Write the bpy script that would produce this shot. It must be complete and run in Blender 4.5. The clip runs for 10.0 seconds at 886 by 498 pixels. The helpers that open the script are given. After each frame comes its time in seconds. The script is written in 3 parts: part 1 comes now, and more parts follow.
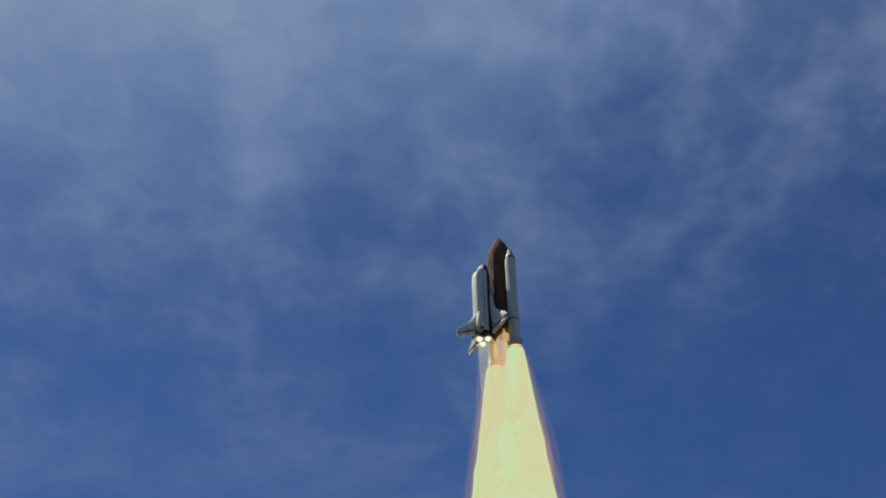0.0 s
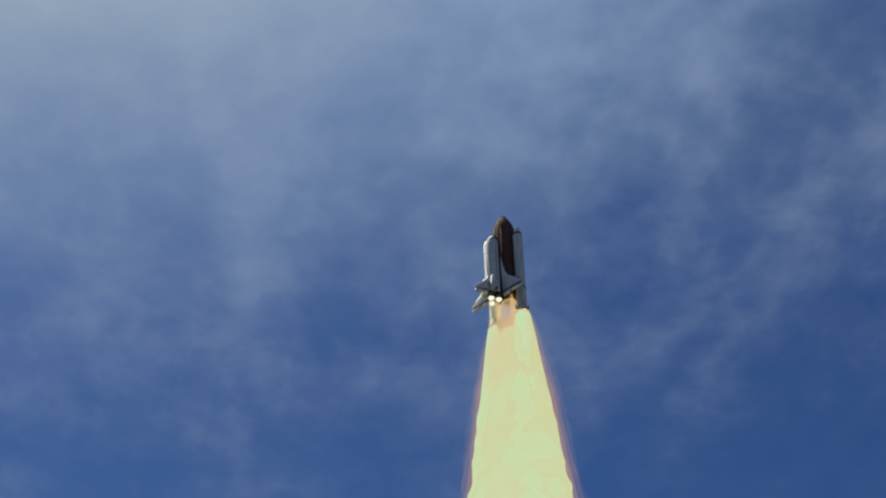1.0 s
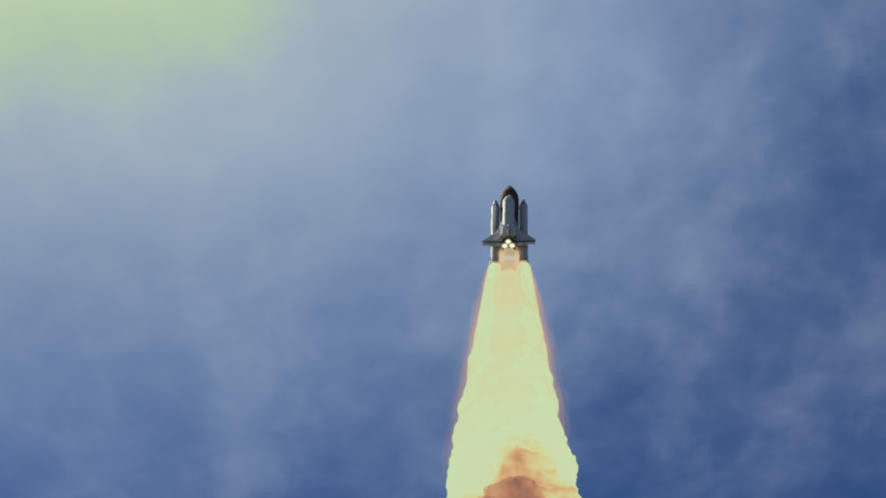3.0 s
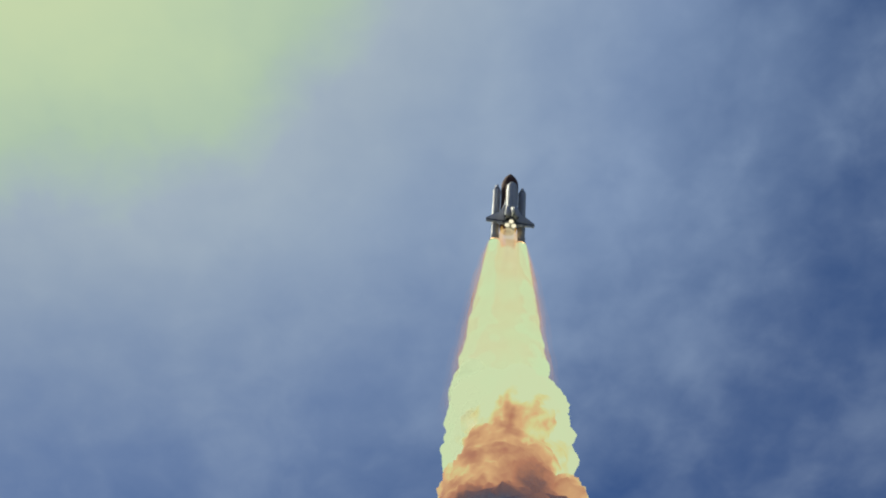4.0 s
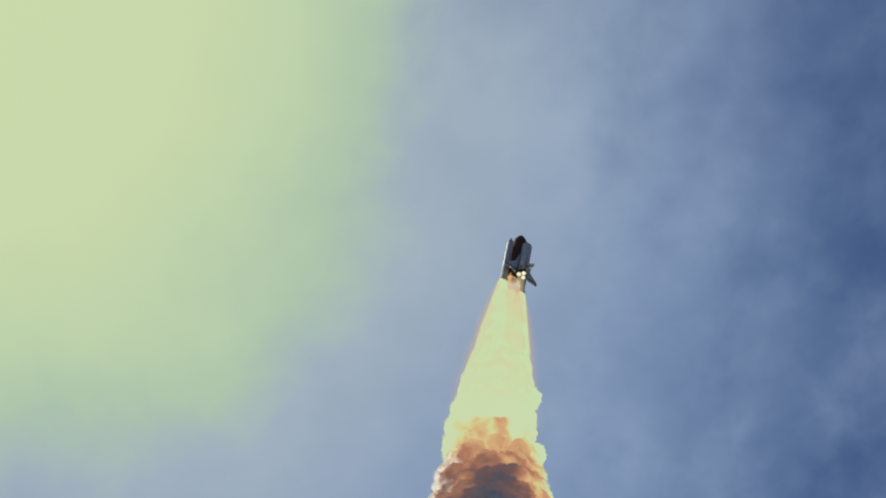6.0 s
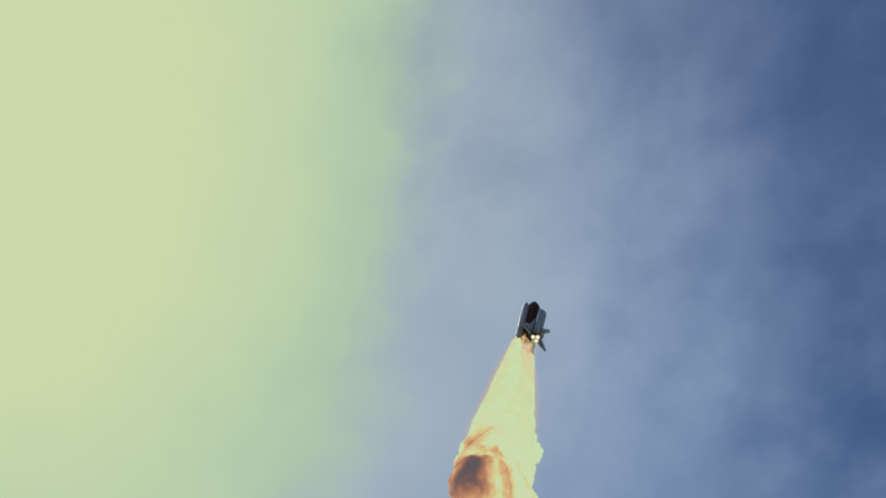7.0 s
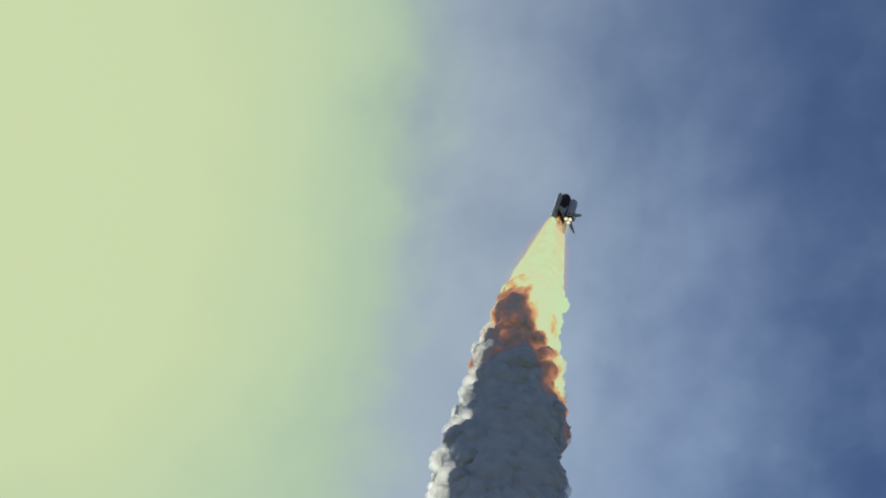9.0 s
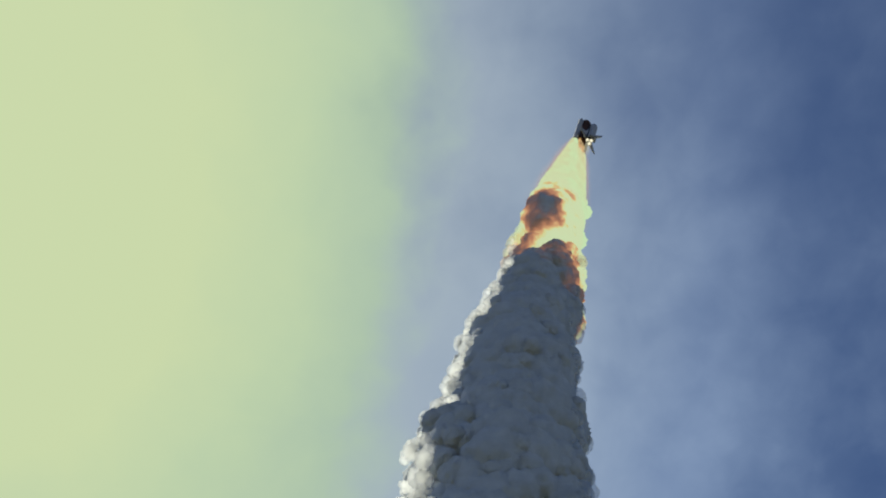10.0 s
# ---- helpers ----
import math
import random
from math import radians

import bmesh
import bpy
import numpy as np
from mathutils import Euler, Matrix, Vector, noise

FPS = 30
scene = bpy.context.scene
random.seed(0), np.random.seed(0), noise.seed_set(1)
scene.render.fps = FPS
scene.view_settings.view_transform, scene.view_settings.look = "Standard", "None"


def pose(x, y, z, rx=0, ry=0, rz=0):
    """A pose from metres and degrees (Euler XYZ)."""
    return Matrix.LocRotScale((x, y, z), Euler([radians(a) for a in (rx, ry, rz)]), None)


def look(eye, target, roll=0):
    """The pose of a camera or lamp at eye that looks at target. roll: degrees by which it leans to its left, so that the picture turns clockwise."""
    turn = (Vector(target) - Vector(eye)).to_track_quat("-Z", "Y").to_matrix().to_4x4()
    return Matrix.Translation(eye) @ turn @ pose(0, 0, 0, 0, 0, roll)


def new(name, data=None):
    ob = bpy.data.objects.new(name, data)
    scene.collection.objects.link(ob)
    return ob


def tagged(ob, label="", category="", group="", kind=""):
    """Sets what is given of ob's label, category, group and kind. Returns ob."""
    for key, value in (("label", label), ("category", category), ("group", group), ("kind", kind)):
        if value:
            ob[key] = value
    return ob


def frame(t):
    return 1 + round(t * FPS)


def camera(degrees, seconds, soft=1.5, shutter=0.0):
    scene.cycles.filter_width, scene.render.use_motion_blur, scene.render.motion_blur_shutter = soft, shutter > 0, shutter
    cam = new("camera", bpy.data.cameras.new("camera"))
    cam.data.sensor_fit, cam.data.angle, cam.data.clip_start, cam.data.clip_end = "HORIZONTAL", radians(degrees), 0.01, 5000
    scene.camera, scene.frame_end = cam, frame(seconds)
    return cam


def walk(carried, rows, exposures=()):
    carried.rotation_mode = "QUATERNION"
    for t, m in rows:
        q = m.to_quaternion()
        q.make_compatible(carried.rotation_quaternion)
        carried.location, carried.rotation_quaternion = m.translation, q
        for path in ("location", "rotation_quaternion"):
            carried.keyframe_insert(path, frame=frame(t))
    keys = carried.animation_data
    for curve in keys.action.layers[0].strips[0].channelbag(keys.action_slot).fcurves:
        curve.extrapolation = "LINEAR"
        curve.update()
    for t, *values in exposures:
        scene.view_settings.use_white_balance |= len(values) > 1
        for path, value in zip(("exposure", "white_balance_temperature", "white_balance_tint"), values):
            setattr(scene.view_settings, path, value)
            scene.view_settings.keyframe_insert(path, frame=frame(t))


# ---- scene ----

# ================= camera =================
EYE = (0.0, 0.0, 2.0)
cam = camera(26.74, 10.0, soft=2.0)


def aim(pitch, yaw):
    return pose(*EYE, 90 + pitch, 0, yaw)


PAN = [(0, 27.85, -4.00), (0.7, 30.14, -4.12), (1.4, 32.40, -4.23), (2.1, 34.46, -4.35), (2.7, 36.26, -4.45),
       (3.8, 39.32, -4.63), (4.5, 41.27, -4.74), (4.8, 42.10, -4.79), (4.9, 42.40, -4.81), (5, 42.72, -4.82),
       (5.1, 43.20, -4.82), (5.2, 43.75, -4.82), (5.5, 45.44, -4.82), (6.2, 49.38, -4.82), (7, 53.43, -4.82),
       (7.2, 54.42, -4.82), (7.3, 54.90, -4.82), (7.4, 55.17, -4.82), (7.5, 55.22, -4.82), (10, 55.22, -4.82)]
walk(cam, [(t, aim(p, y)) for t, p, y in PAN])

# ================= sky and sun =================
HAZE_WAY = Vector((-0.2445, 0.5290, 0.8126)).normalized()   # middle of the sunlit haze
SUN_WAY = Vector((-0.470, 0.464, 0.751)).normalized()

sun_data = bpy.data.lights.new("sun", "SUN")
sun_data.energy, sun_data.angle, sun_data.color = 5.0, radians(0.53), (1.0, 0.98, 0.78)
sun = new("sun", sun_data)
sun.matrix_world = look((0, 0, 0), -SUN_WAY) 


def make_world():
    w = bpy.data.worlds.new("sky")
    scene.world = w
    w.use_nodes = True
    nt = w.node_tree
    nt.nodes.clear()
    N, L = nt.nodes.new, nt.links.new

    def math_node(op, a, b=0.0, clamp=False):
        n = N("ShaderNodeMath")
        n.operation, n.use_clamp = op, clamp
        for k, v in enumerate((a, b)):
            if isinstance(v, (int, float)):
                n.inputs[k].default_value = v
            else:
                L(v, n.inputs[k])
        return n.outputs[0]

    def mix(fac, a, b):
        n = N("ShaderNodeMix")
        n.data_type = "RGBA"
        for sock, v in ((n.inputs[0], fac), (n.inputs[6], a), (n.inputs[7], b)):
            if isinstance(v, (int, float, tuple)):
                sock.default_value = v
            else:
                L(v, sock)
        return n.outputs[2]

    def ramp(fac, stops):
        n = N("ShaderNodeValToRGB")
        e = n.color_ramp.elements
        while len(e) < len(stops):
            e.new(0.5)
        for el, (p, c) in zip(e, stops):
            el.position, el.color = p, c if len(c) == 4 else (*c, 1)
        L(fac, n.inputs[0])
        return n.outputs[0]

    sky = N("ShaderNodeTexSky")
    sky.sky_type, sky.sun_disc = "NISHITA", False
    sky.sun_elevation, sky.sun_rotation = math.asin(SUN_WAY.z), math.atan2(SUN_WAY.x, SUN_WAY.y) % (2 * math.pi)
    sky.air_density, sky.dust_density, sky.ozone_density = 1.0, 0.6, 2.0
    blue = N("ShaderNodeVectorMath")
    blue.operation = "MULTIPLY"
    L(sky.outputs[0], blue.inputs[0])
    blue.inputs[1].default_value = (SKY_GAIN * 0.40, SKY_GAIN * 0.68, SKY_GAIN * 1.2)

    way = N("ShaderNodeTexCoord").outputs["Generated"]
    # high thin cloud on a flat layer overhead, streaked along one way
    sep = N("ShaderNodeSeparateXYZ")
    L(way, sep.inputs[0])
    up = math_node("ADD", math_node("MAXIMUM", sep.outputs[2], 0.02), 0.25)
    flat = N("ShaderNodeCombineXYZ")
    L(math_node("DIVIDE", sep.outputs[0], up), flat.inputs[0])
    L(math_node("DIVIDE", sep.outputs[1], up), flat.inputs[1])

    def cloud(scale, detail, rough, distort, rot, stretch, off):
        m = N("ShaderNodeMapping")
        L(flat.outputs[0], m.inputs[0])
        m.inputs["Location"].default_value = off
        m.inputs["Rotation"].default_value = (0, 0, rot)
        m.inputs["Scale"].default_value = stretch
        n = N("ShaderNodeTexNoise")
        L(m.outputs[0], n.inputs["Vector"])
        for k, v in (("Scale", scale), ("Detail", detail), ("Roughness", rough), ("Distortion", distort)):
            n.inputs[k].default_value = v
        return n.outputs[0]

    big = cloud(6.0, 3.0, 0.5, 0.4, 0.25, (1.0, 0.6, 1), (3.1, 1.7, 0))
    mid = cloud(17.0, 3.0, 0.5, 0.3, -0.15, (1.0, 0.8, 1), (0.4, 5.2, 0))
    wisp = cloud(46.0, 4.0, 0.55, 0.3, 0.1, (1.0, 0.8, 1), (7.7, 2.2, 0))
    mass = math_node("ADD", math_node("ADD", math_node("MULTIPLY", big, 0.50), math_node("MULTIPLY", mid, 0.34)),
                     math_node("MULTIPLY", wisp, 0.16))
    cover = ramp(mass, [(0.38, (0, 0, 0)), (0.48, (0.25, 0.25, 0.25)), (0.56, (0.6, 0.6, 0.6)), (0.66, (1, 1, 1))])
    rise = ramp(sep.outputs[2], [(0.345, (0.25,) * 3), (0.46, (0.62,) * 3), (0.58, (0.82,) * 3), (0.66, (1, 1, 1))])
    veiled = mix(math_node("MULTIPLY", math_node("MULTIPLY", cover, rise), CLOUD_COVER), blue.outputs[0], CLOUD_COLOUR)

    # bright haze round the sun, thinning outward
    north = Vector((0.004, -0.837, 0.546))
    east = HAZE_WAY.cross(north).normalized()

    def along(v):
        n = N("ShaderNodeVectorMath")
        n.operation = "DOT_PRODUCT"
        L(way, n.inputs[0])
        n.inputs[1].default_value = v
        return n.outputs["Value"]

    u, v = math_node("MULTIPLY", along(east), 0.95), math_node("MULTIPLY", along(north), 0.955)
    cubes = [math_node("POWER", math_node("ABSOLUTE", k), 2.7) for k in (u, v)]
    off_axis = math_node("POWER", math_node("ADD", *cubes), 1 / 2.7)
    ang = math_node("MULTIPLY", math_node("ARCTAN2", off_axis, along(HAZE_WAY)), 57.2958 / 60.0)
    ang = math_node("ADD", ang, math_node("MULTIPLY", math_node("SUBTRACT", mass, 0.5), -0.12))
    d = 60.0
    tint = ramp(ang, [(0.0, (0.60, 0.70, 0.41)), (8.5 / d, (0.59, 0.69, 0.405)), (12 / d, (0.50, 0.63, 0.41)),
                      (14.2 / d, (0.44, 0.575, 0.42)), (16.3 / d, (0.40, 0.485, 0.555)), (24 / d, (0.295, 0.408, 0.595)),
                      (40 / d, (0.15, 0.285, 0.50))])
    much = ramp(ang, [(0.0, (1, 1, 1)), (11 / d, (1, 1, 1)), (14.0 / d, (0.95,) * 3), (16.6 / d, (0.84,) * 3),
                      (20 / d, (0.77,) * 3), (25 / d, (0.54,) * 3), (31 / d, (0.17,) * 3), (40 / d, (0.04,) * 3), (48 / d, (0, 0, 0))])
    # thinner haze lower down
    much = math_node("MULTIPLY", much, ramp(sep.outputs[2], [(0.286, (0.1,) * 3), (0.46, (0.28,) * 3), (0.569, (0.68,) * 3), (0.65, (1, 1, 1))]))
    # two clear gaps in the cloud
    gaps = None
    for gap, wide in (((0.2425, 0.420, 0.8746), 7.0), ((0.275, 0.893, 0.356), 5.0)):
        near = math_node("ARCCOSINE", math_node("MINIMUM", along(gap), 0.99999))
        near = math_node("ADD", near, math_node("MULTIPLY", math_node("SUBTRACT", mass, 0.5), 0.25))
        hole = ramp(math_node("MULTIPLY", near, 57.2958 / (2.2 * wide)), [(0.0, (1, 1, 1)), (0.35, (0.75,) * 3), (1.0, (0, 0, 0))])
        gaps = hole if gaps is None else math_node("MAXIMUM", gaps, hole)
    much = math_node("MULTIPLY", much, math_node("SUBTRACT", 1.0, math_node("MULTIPLY", gaps, 0.62)))
    veiled = mix(math_node("MULTIPLY", gaps, 0.85), veiled, blue.outputs[0])
    whole = mix(much, veiled, tint)
    bg = N("ShaderNodeBackground")
    L(whole, bg.inputs[0])
    bg.inputs[1].default_value = 1.0
    out = N("ShaderNodeOutputWorld")
    L(bg.outputs[0], out.inputs[0])


SKY_GAIN = 0.039
CLOUD_COVER = 0.8
CLOUD_COLOUR = (0.20, 0.265, 0.40, 1)
make_world()

# ================= materials =================


class Nodes:
    """A new node material, with short calls to add nodes and links."""

    def __init__(self, name):
        self.mat = bpy.data.materials.new(name)
        self.mat.use_nodes = True
        self.nt = self.mat.node_tree
        self.bsdf = self.nt.nodes["Principled BSDF"]
        self.out = self.nt.nodes["Material Output"]

    def add(self, kind, **sets):
        n = self.nt.nodes.new(kind)
        for k, v in sets.items():
            n.inputs[k.replace("_", " ")].default_value = v
        return n

    def link(self, a, b):
        self.nt.links.new(a, b)

    def noise(self, vec, scale, detail=4.0, rough=0.55, distort=0.0):
        n = self.add("ShaderNodeTexNoise", Scale=scale, Detail=detail, Roughness=rough, Distortion=distort)
        if vec is not None:
            self.link(vec, n.inputs["Vector"])
        return n.outputs[0]

    def ramp(self, fac, stops):
        n = self.add("ShaderNodeValToRGB")
        e = n.color_ramp.elements
        while len(e) < len(stops):
            e.new(0.5)
        for el, (p, c) in zip(e, stops):
            el.position, el.color = p, (*c, 1)
        self.link(fac, n.inputs[0])
        return n.outputs[0]

    def calc(self, op, a, b=0.0, clamp=False):
        n = self.add("ShaderNodeMath")
        n.operation, n.use_clamp = op, clamp
        for k, v in enumerate((a, b)):
            if isinstance(v, (int, float)):
                n.inputs[k].default_value = v
            else:
                self.link(v, n.inputs[k])
        return n.outputs[0]

    def bump(self, height, strength, distance):
        n = self.add("ShaderNodeBump", Strength=strength, Distance=distance)
        self.link(height, n.inputs["Height"])
        self.link(n.outputs[0], self.bsdf.inputs["Normal"])
        return n.outputs[0]


def surface(name, dark, light, rough=0.6, metal=0.0, grain=3.0, streak=(1, 1, 0.15), relief=0.02):
    """A weathered coat: two tones blended by streaks and by grain, with fine relief."""
    m = Nodes(name)
    co = m.add("ShaderNodeTexCoord").outputs["Object"]
    mp = m.add("ShaderNodeMapping", Scale=streak)
    m.link(co, mp.inputs[0])
    a = m.noise(mp.outputs[0], 0.9, 5)
    b = m.noise(co, grain, 4)
    t = m.calc("ADD", m.calc("MULTIPLY", a, 0.65), m.calc("MULTIPLY", b, 0.35))
    col = m.ramp(t, [(0.36, dark), (0.62, light)])
    m.link(col, m.bsdf.inputs["Base Color"])
    m.bsdf.inputs["Roughness"].default_value = rough
    m.bsdf.inputs["Metallic"].default_value = metal
    m.bsdf.inputs["Specular IOR Level"].default_value = 0.5 if rough < 0.4 else 0.2
    m.bump(b, 0.3, relief)
    return m.mat


MAT_WHITE = surface("white_tile", (0.52, 0.50, 0.49), (0.72, 0.69, 0.67), 0.6)
MAT_BLACK = surface("black_tile", (0.015, 0.015, 0.017), (0.05, 0.05, 0.055), 0.5)
MAT_FOAM = surface("orange_foam", (0.095, 0.045, 0.034), (0.16, 0.076, 0.056), 0.9, grain=1.6, relief=0.06)
MAT_BOOSTER = surface("booster_paint", (0.48, 0.47, 0.46), (0.66, 0.64, 0.62), 0.6)
MAT_SKIRT = surface("sooty_skirt", (0.4, 0.34, 0.29), (0.62, 0.55, 0.48), 0.6)
MAT_METAL = surface("engine_metal", (0.25, 0.24, 0.23), (0.5, 0.48, 0.45), 0.32, 0.9)
MAT_GREY = surface("grey_carbon", (0.16, 0.16, 0.17), (0.3, 0.3, 0.31), 0.5)
MAT_GLASS = surface("dark_window", (0.01, 0.012, 0.015), (0.02, 0.022, 0.026), 0.08)
MAT_SCRUB = surface("sandy_scrub", (0.06, 0.068, 0.06), (0.14, 0.142, 0.12), 0.9, grain=0.05, streak=(0.01, 0.01, 0.01), relief=0.4)

PALE = (0.60, 0.70, 0.415)


HEAT = [(0.0, (0.55, 0.75, 0.435)), (0.24, (0.565, 0.735, 0.425)), (0.44, (0.59, 0.71, 0.42)), (0.56, PALE), (0.60, PALE), (0.635, (0.65, 0.63, 0.28)),
        (0.67, (0.70, 0.42, 0.20)), (0.73, (0.50, 0.22, 0.12)), (0.82, (0.22, 0.10, 0.065)), (1.02, (0.05, 0.04, 0.035))]


def smoke_material(nozzle, thin=False):
    """Smoke that is white-hot near the nozzles, cools through orange and goes out; its heat falls with the way from the nozzles."""
    m = Nodes("thin_smoke" if thin else "smoke")
    tc = m.add("ShaderNodeTexCoord")
    hot = m.add("ShaderNodeTexCoord")
    hot.object = nozzle
    geo = m.add("ShaderNodeNewGeometry")
    place = geo.outputs["Position"]
    sep = m.add("ShaderNodeSeparateXYZ")
    m.link(hot.outputs["Object"], sep.inputs[0])
    wave = m.noise(place, 0.034, 3, 0.55, 0.6)
    fine = m.noise(place, 0.12, 4, 0.6)
    high = m.add("ShaderNodeSeparateXYZ")
    m.link(place, high.inputs[0])

    def by_height(pairs, top):
        """A value looked up by height, from pairs of height and value."""
        level = m.calc("DIVIDE", m.calc("SUBTRACT", high.outputs[2], 200.0), 1000.0)
        return m.calc("MULTIPLY", m.ramp(level, [((z - 200) / 1000, (v / top,) * 3) for z, v in pairs]), top)

    mid_x = by_height([(265, 58), (408, 70), (578, 82), (770, 91), (868, 102), (967, 114), (1075, 133), (1186, 155)], 200)
    mid_y = by_height([(265, 574), (408, 626), (489, 652), (578, 680), (669, 700), (770, 708), (1186, 719)], 1000)
    off_x = m.calc("SUBTRACT", high.outputs[0], mid_x)
    off_y = m.calc("SUBTRACT", high.outputs[1], mid_y)
    away = m.calc("MULTIPLY", sep.outputs[2], -1.0 / HEAT_REACH)
    away = m.calc("ADD", away, m.calc("MULTIPLY", m.calc("SUBTRACT", wave, 0.5), 0.48))
    away = m.calc("ADD", away, m.calc("MULTIPLY", m.calc("SUBTRACT", fine, 0.5), 0.10))
    # thinner air higher up cools it a little sooner, and the crosswind cools the upwind side first
    away = m.calc("ADD", away, m.calc("SUBTRACT", by_height([(430, 0.04), (560, 0.03), (700, 0.06), (850, 0.05), (980, 0.09)], 1.0), 0.06))
    gust = by_height([(560, 0.0003), (700, 0.001), (880, 0.0022)], 0.01)
    away = m.calc("SUBTRACT", away, m.calc("MULTIPLY", off_x, gust))
    # the glow is also dimmed towards the camera, which paints a pale outline
    away = m.calc("SUBTRACT", away, m.calc("MULTIPLY", off_y, 0.0042))
    quick = by_height([(560, 1.0), (880, 2.2), (1020, 2.6)], 4.0)
    away = m.calc("ADD", m.calc("MULTIPLY", m.calc("SUBTRACT", away, 0.63), quick), 0.63)
    glow = m.ramp(away, HEAT)
    # thin smoke is coloured whiter, for a bright rim beside the darker body
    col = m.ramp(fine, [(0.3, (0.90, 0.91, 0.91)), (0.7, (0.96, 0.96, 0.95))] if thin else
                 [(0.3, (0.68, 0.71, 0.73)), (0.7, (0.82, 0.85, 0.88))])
    m.link(col, m.bsdf.inputs["Base Color"])
    m.bsdf.inputs["Roughness"].default_value = 1.0
    m.bsdf.inputs["Specular IOR Level"].default_value = 0.0
    # where it glows it hides its own shading
    em = m.add("ShaderNodeEmission")
    m.link(glow, em.inputs[0])
    burn = m.ramp(away, [(0.62, (1, 1, 1)), (0.68, (0, 0, 0))] if thin else [(0.63, (1, 1, 1)), (0.74, (0.85,) * 3), (1.04, (0, 0, 0))])
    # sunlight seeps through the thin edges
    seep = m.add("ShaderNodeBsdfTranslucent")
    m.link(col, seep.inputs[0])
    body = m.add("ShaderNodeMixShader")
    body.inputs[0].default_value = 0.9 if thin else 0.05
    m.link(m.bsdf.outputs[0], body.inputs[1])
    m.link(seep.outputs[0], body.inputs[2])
    mix = m.add("ShaderNodeMixShader")
    m.link(burn, mix.inputs[0])
    m.link(body.outputs[0], mix.inputs[1])
    m.link(em.outputs[0], mix.inputs[2])
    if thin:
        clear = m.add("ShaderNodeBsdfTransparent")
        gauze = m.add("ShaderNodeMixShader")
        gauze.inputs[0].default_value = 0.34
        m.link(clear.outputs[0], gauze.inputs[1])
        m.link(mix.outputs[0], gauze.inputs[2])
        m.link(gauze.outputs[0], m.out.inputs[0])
    else:
        m.link(mix.outputs[0], m.out.inputs[0])
    h = m.calc("ADD", m.noise(place, 0.16, 6, 0.65), m.calc("MULTIPLY", m.noise(place, 0.5, 4, 0.6), 0.35))
    rough = m.bump(h, 0.12 if thin else 0.28, 3.0)
    # soft smoke: its shading follows the whole column more than each billow
    away_x = m.calc("DIVIDE", off_x, 30.0)
    away_y = m.calc("DIVIDE", off_y, 30.0)
    out = m.add("ShaderNodeCombineXYZ")
    m.link(away_x, out.inputs[0])
    m.link(away_y, out.inputs[1])
    blend = m.add("ShaderNodeVectorMath")
    blend.operation = "MULTIPLY_ADD"
    m.link(out.outputs[0], blend.inputs[0])
    blend.inputs[1].default_value = (2.8, 2.8, 2.8)
    m.link(rough, blend.inputs[2])
    unit = m.add("ShaderNodeVectorMath")
    unit.operation = "NORMALIZE"
    m.link(blend.outputs[0], unit.inputs[0])
    m.link(unit.outputs[0], m.bsdf.inputs["Normal"])
    m.link(rough, seep.inputs["Normal"])
    return m.mat


def fire_material(name, colour, power=1.0):
    m = Nodes(name)
    em = m.add("ShaderNodeEmission", Strength=power)
    em.inputs[0].default_value = (*colour, 1)
    m.link(em.outputs[0], m.out.inputs[0])
    return m.mat


def veil_material(name, colour, much, reach):
    """Thin glowing gas and halo: mostly clear, fading with the way from the nozzle."""
    m = Nodes(name)
    co = m.add("ShaderNodeTexCoord").outputs["Object"]
    sep = m.add("ShaderNodeSeparateXYZ")
    m.link(co, sep.inputs[0])
    far = m.calc("MULTIPLY", sep.outputs[2], -1.0 / reach)
    fade = m.ramp(far, [(0.0, (1, 1, 1)), (0.5, (0.7,) * 3), (1.0, (0, 0, 0))])
    lump = m.ramp(m.noise(co, 0.07, 3), [(0.35, (0.5,) * 3), (0.65, (1,) * 3)])
    fac = m.calc("MULTIPLY", m.calc("MULTIPLY", fade, lump), much)
    em = m.add("ShaderNodeEmission")
    em.inputs[0].default_value = (*colour, 1)
    clear = m.add("ShaderNodeBsdfTransparent")
    mix = m.add("ShaderNodeMixShader")
    m.link(fac, mix.inputs[0])
    m.link(clear.outputs[0], mix.inputs[1])
    m.link(em.outputs[0], mix.inputs[2])
    m.link(mix.outputs[0], m.out.inputs[0])
    return m.mat


HEAT_REACH = 290.0

# ================= mesh helpers =================


def part(name, bm, material, parent, label="", smooth=True):
    me = bpy.data.meshes.new(name)
    bmesh.ops.recalc_face_normals(bm, faces=bm.faces)
    for f in bm.faces:
        f.smooth = smooth
    bm.to_mesh(me)
    bm.free()
    me.materials.append(material)
    ob = new(name, me)
    ob.parent = parent
    if label:
        tagged(ob, label)
    return ob


def loft(rings, cap=True):
    """A skin over rings of equally many points."""
    bm = bmesh.new()
    made = [[bm.verts.new(p) for p in r] for r in rings]
    n = len(made[0])
    for a, b in zip(made, made[1:]):
        for k in range(n):
            bm.faces.new((a[k], a[(k + 1) % n], b[(k + 1) % n], b[k]))
    if cap:
        bm.faces.new(made[0])
        bm.faces.new(made[-1])
    return bm


def lathe(profile, centre=(0, 0), n=40, cap=True):
    """A body turned about an axis along z; profile holds pairs of height and radius."""
    return loft([[(centre[0] + r * math.cos(2 * math.pi * k / n), centre[1] + r * math.sin(2 * math.pi * k / n), z)
                  for k in range(n)] for z, r in profile], cap)


